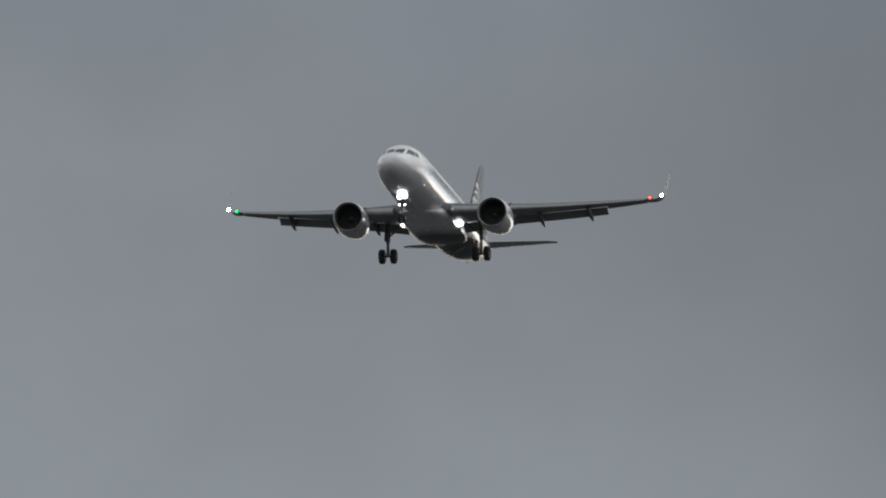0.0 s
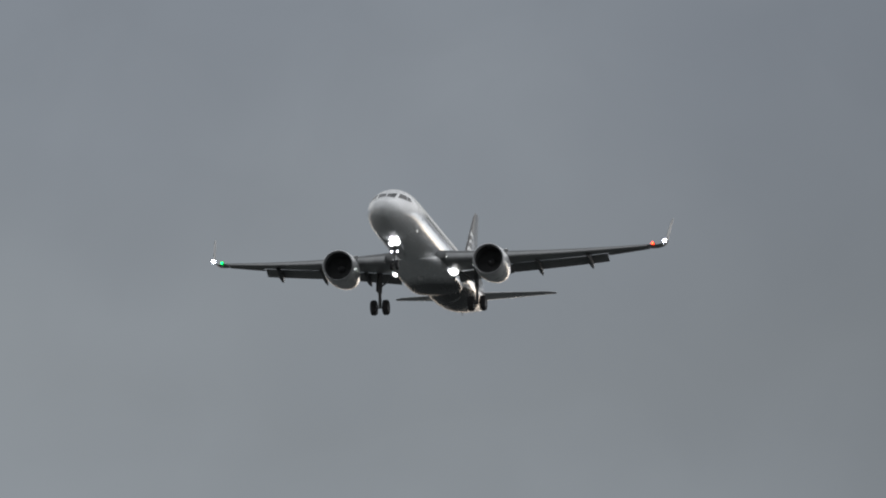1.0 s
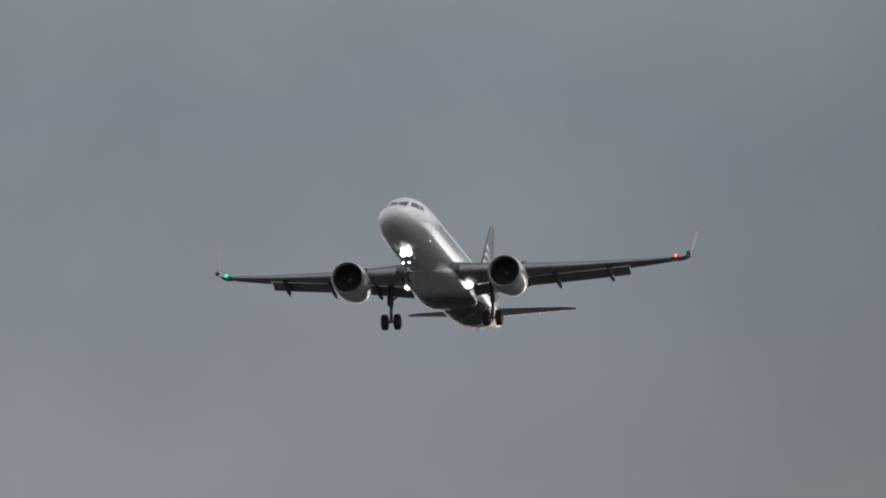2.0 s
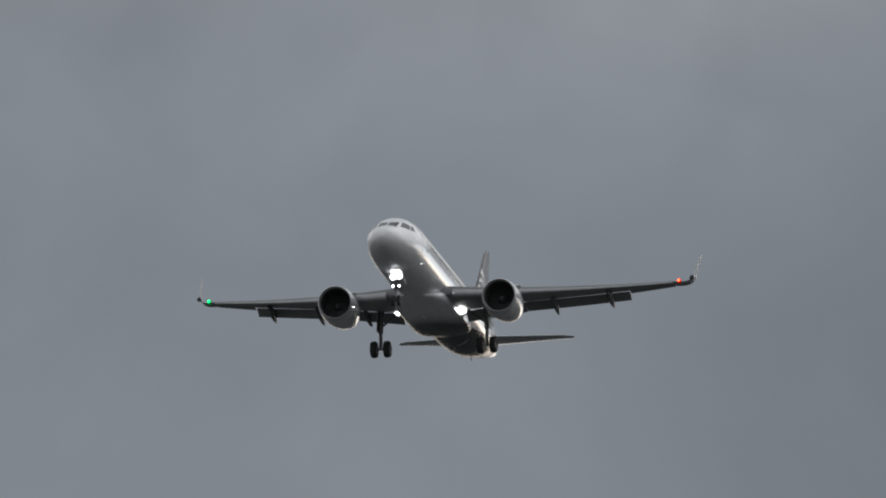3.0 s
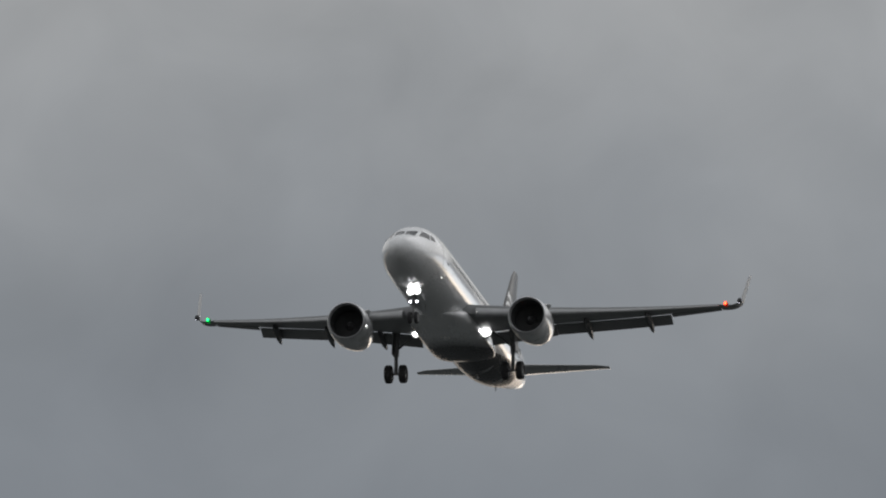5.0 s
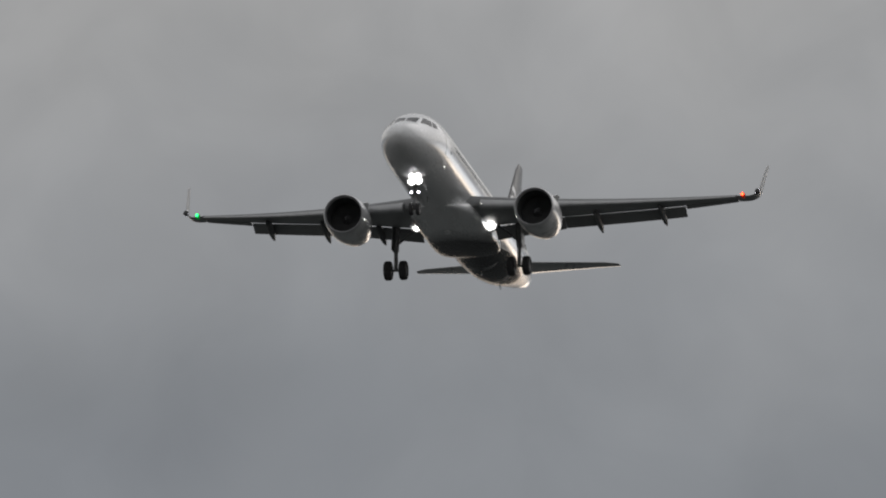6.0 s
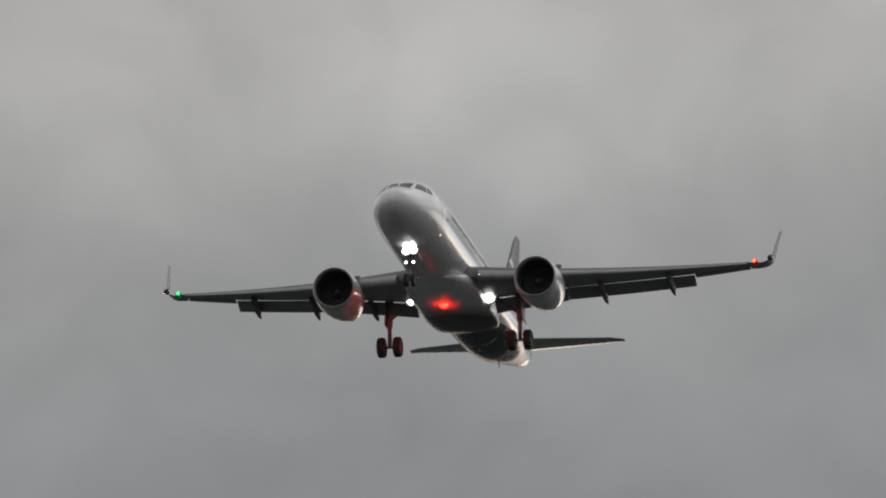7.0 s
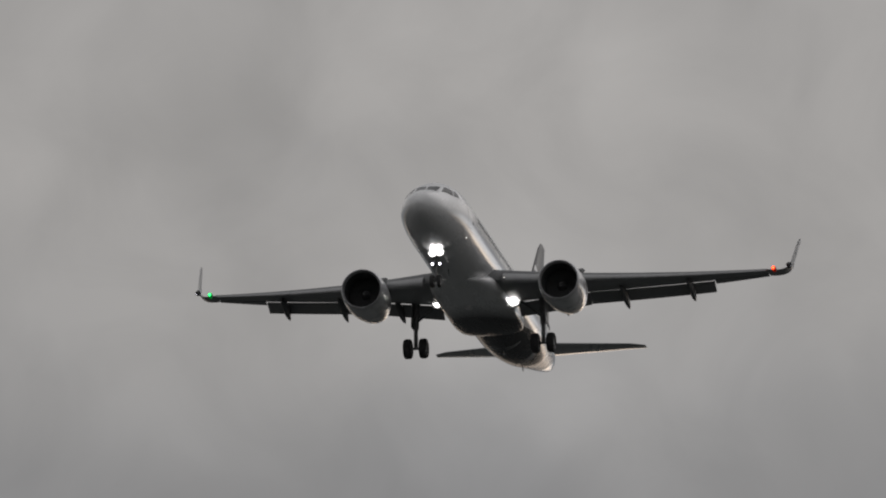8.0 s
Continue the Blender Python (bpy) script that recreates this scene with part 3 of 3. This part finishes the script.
# ---------------------------------------------------------------- engines
def build_engine(plane, side):
    cy, cz = side * 5.80, -1.92
    bm = lathe(bmesh.new(), [(12.00, 1.23), (12.40, 1.28), (13.00, 1.31), (13.70, 1.30), (14.40, 1.22), (15.00, 1.11), (15.45, 1.01), (15.45, 0.97),
                             (14.90, 1.0), (13.60, 1.02)], cy, cz, 64)
    cowl = part("engine", bm, COWL, plane, "pale engine cowl with a metal intake lip")
    bm = lathe(bmesh.new(), [(12.00, 1.232), (11.86, 1.205), (11.79, 1.175), (11.77, 1.145), (11.80, 1.115), (11.90, 1.08), (12.08, 1.055)], cy, cz, 64)
    part("intake_lip", bm, LIP, cowl, "polished metal intake lip")
    bm = lathe(bmesh.new(), [(12.06, 1.056), (12.40, 1.04), (12.90, 1.03), (13.35, 1.03)], cy, cz, 64)
    part("intake_duct", bm, INTAKE, cowl)
    bm = lathe(bmesh.new(), [(13.30, 1.03), (13.27, 0.5), (13.27, 0.02)], cy, cz, 48)
    part("fan_backing", bm, INTAKE, cowl)
    bm = lathe(bmesh.new(), [(12.72, 0.012), (12.76, 0.06), (12.90, 0.17), (13.10, 0.27), (13.30, 0.33), (13.40, 0.34)], cy, cz, 32, caps=True)
    spinner = part("spinner", bm, INTAKE, cowl)
    bm = bmesh.new()
    rows = []
    for k in range(9):
        f = radians(200 + 22 * k)
        s0, r = 12.765 + 0.012 * k, 0.05 + 0.009 * k
        rows.append([at(s0 - 0.012, cy + (r + d) * math.sin(f), cz + (r + d) * math.cos(f)) for d in (-0.013, 0.013)] +
                    [at(s0 + 0.03, cy + (r + d) * math.sin(f), cz + (r + d) * math.cos(f)) for d in (0.013, -0.013)])
    part("spinner_mark", loft(bm, rows), WHITE, spinner, "white curl painted on the spinner")
    blade = None
    for k in range(22):
        if blade is None:
            bm = bmesh.new()
            rings = []
            for j in range(5):
                r = 0.30 + 0.68 * j / 4
                t = radians(38 + 24 * j / 4)
                w = 0.19 + 0.05 * math.sin(math.pi * j / 4)
                rings.append([Vector((u * math.cos(t) - v * math.sin(t), u * math.sin(t) + v * math.cos(t), r)) for u, v in ((-w, 0), (0, 0.012), (w, 0), (0, -0.012))])
            loft(bm, rings)
            blade = part("fan_blade", bm, INTAKE, cowl)
            ob = blade
        else:
            ob = new("fan_blade", blade.data)
            ob.parent = cowl
        ob.matrix_basis = Matrix.Translation(at(13.22, cy, cz)) @ Matrix.Rotation(2 * math.pi * k / 22, 4, "X")
    bm = lathe(bmesh.new(), [(14.20, 0.86), (15.20, 0.80), (15.90, 0.66), (16.35, 0.52), (16.35, 0.48), (15.90, 0.46)], cy, cz, 40)
    part("core_cowl", bm, METAL, cowl, "heat-stained core cowl")
    bm = lathe(bmesh.new(), [(15.80, 0.40), (16.40, 0.32), (17.00, 0.16), (17.30, 0.02)], cy, cz, 32, caps=True)
    part("exhaust_plug", bm, DARK, cowl)
    # pylon up to the wing
    rings = []
    for s, low, top, w in ((12.90, -0.75, -0.60, 0.05), (13.60, -0.95, -0.42, 0.15), (14.60, -1.0, -0.35, 0.20), (15.60, -1.1, -0.45, 0.22), (16.60, -1.25, -0.7, 0.22), (17.80, -1.2, -0.85, 0.15), (17.6, -1.1, -0.9, 0.05)):
        rings.append([at(s, cy + w * a, low + (top - low) * b) for a, b in ((-0.7, 0), (0.7, 0), (1, 0.35), (1, 0.75), (0.45, 1), (-0.45, 1), (-1, 0.75), (-1, 0.35))])
    part("pylon", loft(bmesh.new(), rings), COWL, cowl)
    # a strake on either shoulder
    for turn in (-46, 46):
        f = radians(turn)
        d = Vector((0, math.sin(f), math.cos(f)))
        c = at(0, cy, cz)
        p = [c - at(0, 0, 0) + at(s, 0, 0) + d * r for s, r in ((12.70, 1.24), (13.95, 1.22), (13.85, 1.60), (13.35, 1.58))]
        part("strake", plate(bmesh.new(), p, 0.04, (0, d.z, -d.y)), COWL, cowl, smooth=False)


# ---------------------------------------------------------------- undercarriage
def wheel(parent, s, y, z, radius, width):
    prof = [(-0.50, 0.62), (-0.50, 0.86), (-0.42, 0.95), (-0.24, 0.995), (0.24, 0.995), (0.42, 0.95), (0.50, 0.86), (0.50, 0.62)]
    n = 40

    def ring(profile):
        bm = bmesh.new()
        rings = [[at(s + r * radius * math.sin(2 * math.pi * k / n), y + u * width, z + r * radius * math.cos(2 * math.pi * k / n)) for k in range(n)] for u, r in profile]
        return loft(bm, rings, caps=False)
    tyre = part("tyre", ring(prof + prof[:1]), RUBBER, parent, "black rubber tyre")
    part("rim", ring([(-0.46, 0.63), (-0.30, 0.5), (-0.34, 0.16), (-0.40, 0.02), (0.40, 0.02), (0.34, 0.16), (0.30, 0.5), (0.46, 0.63)]), STEEL, tyre, "grey metal rim")


def build_main_gear(plane, side):
    y, s, z = side * 3.77, 17.7, -3.86
    bm = bmesh.new()
    tube(bm, at(17.5, side * 3.72, -1.0), at(17.62, side * 3.77, -2.75), 0.23, 0.165)
    tube(bm, at(17.62, side * 3.77, -2.7), at(s, y, z), 0.12)
    gear = part("main_gear", bm, STEEL, plane, "grey main landing gear leg with twin wheels")
    part("axle", tube(bmesh.new(), at(s, y - 0.5, z), at(s, y + 0.5, z), 0.075), STEEL, gear)
    bm = bmesh.new()
    tube(bm, at(17.55, side * 3.74, -2.35), at(17.5, side * 2.75, -1.55), 0.075)
    tube(bm, at(17.5, side * 2.75, -1.55), at(17.5, side * 2.3, -1.2), 0.085)
    part("side_stay", bm, STEEL, gear)
    bm = bmesh.new()
    tube(bm, at(17.85, y, -2.75), at(18.1, y, -3.2), 0.045)
    tube(bm, at(18.1, y, -3.2), at(17.8, y, -3.72), 0.045)
    part("torque_link", bm, STEEL, gear)
    o = side * 0.20
    bm = plate(bmesh.new(), [at(17.0, y + o * 0.6, -1.15), at(18.3, y + o * 0.6, -1.15), at(18.15, y + o, -2.65), at(17.25, y + o, -2.65)], 0.05, (0, 1, 0.1))
    part("gear_door", bm, GREY, gear, "grey leg door", smooth=False)
    for k in (-1, 1):
        wheel(gear, s, y + 0.465 * k, z, 0.585, 0.43)


def lamp_unit(parent, s, y, z, r, material, name, label):
    """A bowl with a glowing lens that looks forward."""
    bm = lathe(bmesh.new(), [(s - 0.05, r * 1.03), (s - 0.05, r * 1.09), (s + 0.05, r * 1.10), (s + 0.22, r * 0.7), (s + 0.30, r * 0.25), (s + 0.3, 0.01)], y, z, 28)
    bowl = part(name, bm, SOCKET, parent, label)
    n = 28
    rings = [[Vector((x, q * math.cos(k * 2 * math.pi / n), q * math.sin(k * 2 * math.pi / n))) for k in range(n)] for x, q in ((-0.02, 1.0), (-0.005, 0.8), (0.01, 0.4), (0.015, 0.03))]
    lens = part("lens", loft(bmesh.new(), rings), material, bowl, "bright white lit lens")
    lens.matrix_basis = Matrix.Translation(at(s, y, z)) @ Matrix.Diagonal((1, r, r, 1))


def build_nose_gear(plane):
    bm = bmesh.new()
    tube(bm, at(4.95, 0, -1.8), at(5.05, 0, -2.95), 0.10)
    tube(bm, at(5.05, 0, -2.9), at(5.10, 0, -3.82), 0.065)
    gear = part("nose_gear", bm, STEEL, plane, "grey nose gear leg carrying bright lamps")
    part("axle", tube(bmesh.new(), at(5.10, -0.30, -3.82), at(5.10, 0.30, -3.82), 0.05), STEEL, gear)
    part("drag_stay", tube(bmesh.new(), at(5.05, 0, -2.75), at(6.2, 0, -1.95), 0.055), STEEL, gear)
    part("lamp_bracket", tube(bmesh.new(), at(4.95, -0.34, -2.78), at(4.95, 0.34, -2.78), 0.04), STEEL, gear)
    for k in (-1, 1):
        wheel(gear, 5.10, 0.21 * k, -3.82, 0.38, 0.22)
        # lens radius beyond a real lamp's, in place of its glare
        lamp_unit(gear, 4.72, 0.205 * k + 0.07, -2.20 + 0.02 * k, 0.28, LAMP, "take_off_lamp", "round lit lamp on the nose gear leg")
        lamp_unit(gear, 4.82, 0.215 * k + 0.05, -2.86, 0.105, LAMP_SMALL, "turn_off_lamp", "small lit lamp low on the nose gear leg")
        bm = plate(bmesh.new(), [at(5.1, 0.40 * k, -2.0), at(6.3, 0.40 * k, -2.02), at(6.2, 0.46 * k, -2.40), at(5.2, 0.46 * k, -2.38)], 0.03, (0, 1, 0))
        part("gear_door", bm, WHITE, gear, smooth=False)


# ---------------------------------------------------------------- lamps on wings and belly
def build_lamps(plane):
    for side in (1, -1):
        # oversized lenses stand in for glare, so port and starboard differ
        lamp_unit(plane, 16.45, 2.22 if side > 0 else -2.26, -1.58 if side > 0 else -1.55, 0.43 if side > 0 else 0.33, LAMP, "landing_lamp", "lit landing lamp lowered from the wing root")
        if side > 0:
            lamp_unit(plane, 12.30, 2.50, -1.50, 0.045, LAMP_ROOT, "turn_off_lamp", "small dim lamp in the wing root")
        n = 20
        rings = [[Vector((17.0 - x, r * math.cos(k * 2 * math.pi / n), r * math.sin(k * 2 * math.pi / n))) for k in range(n)]
                 for x, r in ((16.44, 0.05), (16.45, 0.45), (16.50, 0.80), (16.60, 1.0), (16.85, 1.0), (17.05, 0.6), (17.10, 0.1))]
        lamp_ob = part("navigation_lamp", loft(bmesh.new(), rings), NAV_RED if side > 0 else NAV_GREEN, plane, "lit red wing tip lamp" if side > 0 else "lit green wing tip lamp")
        lamp_ob.matrix_basis = Matrix.Translation(at(21.14, side * 16.72, 0.96)) @ Matrix.Diagonal((1, 0.13, 0.15, 1))


def dome(name, r, material_front, material_back, plane, label):
    """A turning flasher head: one half lens, one half dark shield. It looks along +X."""
    def half(sign):
        bm = bmesh.new()
        rings = []
        for k in range(7):
            f = radians(90 * k / 6)
            rr = max(r * (1.085 if sign < 0 else 1.0) * math.cos(f), 0.004)
            rings.append([Vector((sign * r * math.sin(f) + sign * 0.004, rr * math.cos(j * math.pi / 10), rr * math.sin(j * math.pi / 10))) for j in range(20)])
        return loft(bm, rings)
    head = part(name, half(-1), material_back, plane, label)
    part("lens", half(1), material_front, head, "lit flashing lens")
    return head


def build_airliner():
    plane = new("airliner")
    tagged(plane, "white twin-engined jet airliner with black rear, gear and flaps down", "airplane")
    build_fuselage(plane)
    for side in (1, -1):
        tip = build_wing(plane, side)
        build_engine(plane, side)
        build_main_gear(plane, side)
    build_tail(plane)
    build_nose_gear(plane)
    build_lamps(plane)
    # added dark cups block the light of the strobe lenses between flashes
    for side in (1, -1):
        bm = bmesh.new()
        rings = []
        for r in (0.168, 0.150):
            for k in range(8):
                f = radians(90 * (k if r > 0.16 else 7 - k) / 7)
                rr = max(r * math.cos(f), 0.004)
                rings.append([at(tip[0] + 0.02 - 0.085 + (r + 0.085) * math.sin(f), side * (tip[1] + 0.04) + rr * math.cos(j * math.pi / 10), tip[2] + 0.04 + rr * math.sin(j * math.pi / 10)) for j in range(20)])
        part("strobe_shroud", loft(bm, rings, caps=False), DARK, plane, "added dark cup that hides the strobe lens between flashes")
    heads = [dome("strobe", 0.135, STROBE, DARK, plane, "turning white strobe head at the wing tip") for _ in range(2)]
    # beacon head enlarged in place of its glare
    beacon = dome("beacon", 0.30, BEACON, COWL, plane, "turning red beacon head under the belly")
    return plane, heads, beacon, tip


build_ground()
PLANE, STROBES, BEACON_HEAD, TIP = build_airliner()


# ---------------------------------------------------------------- what moves
def between(t, k):
    return float(np.interp(t, [r[0] for r in TRACK], [r[k] for r in TRACK]))


# at the end the airliner is set back to fit the camera's view, shrinking like a zoom-out
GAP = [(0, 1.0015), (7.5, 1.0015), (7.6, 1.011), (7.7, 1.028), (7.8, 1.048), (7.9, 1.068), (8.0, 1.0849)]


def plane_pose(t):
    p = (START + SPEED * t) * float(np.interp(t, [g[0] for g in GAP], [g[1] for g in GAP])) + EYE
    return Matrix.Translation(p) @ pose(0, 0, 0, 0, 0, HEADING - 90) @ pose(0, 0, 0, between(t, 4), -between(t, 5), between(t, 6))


def flash_rows(place, moments, hold, rest=180.0, axis=2):
    """The head rests turned away, whirls to the front for each flash, and goes on round to rest."""
    rows, turn, step = [], rest, 1 / FPS
    for t in moments:
        for back, angle in ((2, 0), (1, 89.5)):
            u = t - hold - back * step
            if u >= 0:
                rows.append((u, turn + angle))
        rows += [(max(t - hold, 0.0), turn + 179), (min(t + hold, 8.0), turn + 181)]
        for fwd, angle in ((1, 270.5), (2, 360)):
            u = t + hold + fwd * step
            if u <= 8.0:
                rows.append((u, turn + angle))
        turn += 360
    if rows[0][0] > 0:
        rows.insert(0, (0.0, rest))
    if rows[-1][0] < 8.0:
        rows.append((8.0, rows[-1][1]))
    tidy = []
    for u, angle in rows:
        if not tidy or frame(u) > frame(tidy[-1][0]):
            tidy.append((u, angle))
    spin = [[angle % 360 if k == axis else 0 for k in range(3)] for _, angle in tidy]
    return [(u, Matrix.Translation(place) @ pose(0, 0, 0, *turn)) for (u, _), turn in zip(tidy, spin)]


def motions():
    times = [0.5 * k for k in range(16)] + [7.6, 7.7, 7.8, 7.9, 8.0]
    walk(PLANE, [(t, plane_pose(t)) for t in times])
    for side, head in zip((1, -1), STROBES):
        walk(head, flash_rows(at(TIP[0] + 0.02, side * (TIP[1] + 0.04), TIP[2] + 0.04), [-0.03 + 1.1 * k for k in range(8)], 0.06))
    walk(BEACON_HEAD, flash_rows(at(14.6, 0, -2.33), [0.505 + 1.082 * k for k in range(7)], 0.02, rest=270.0, axis=1))


motions()
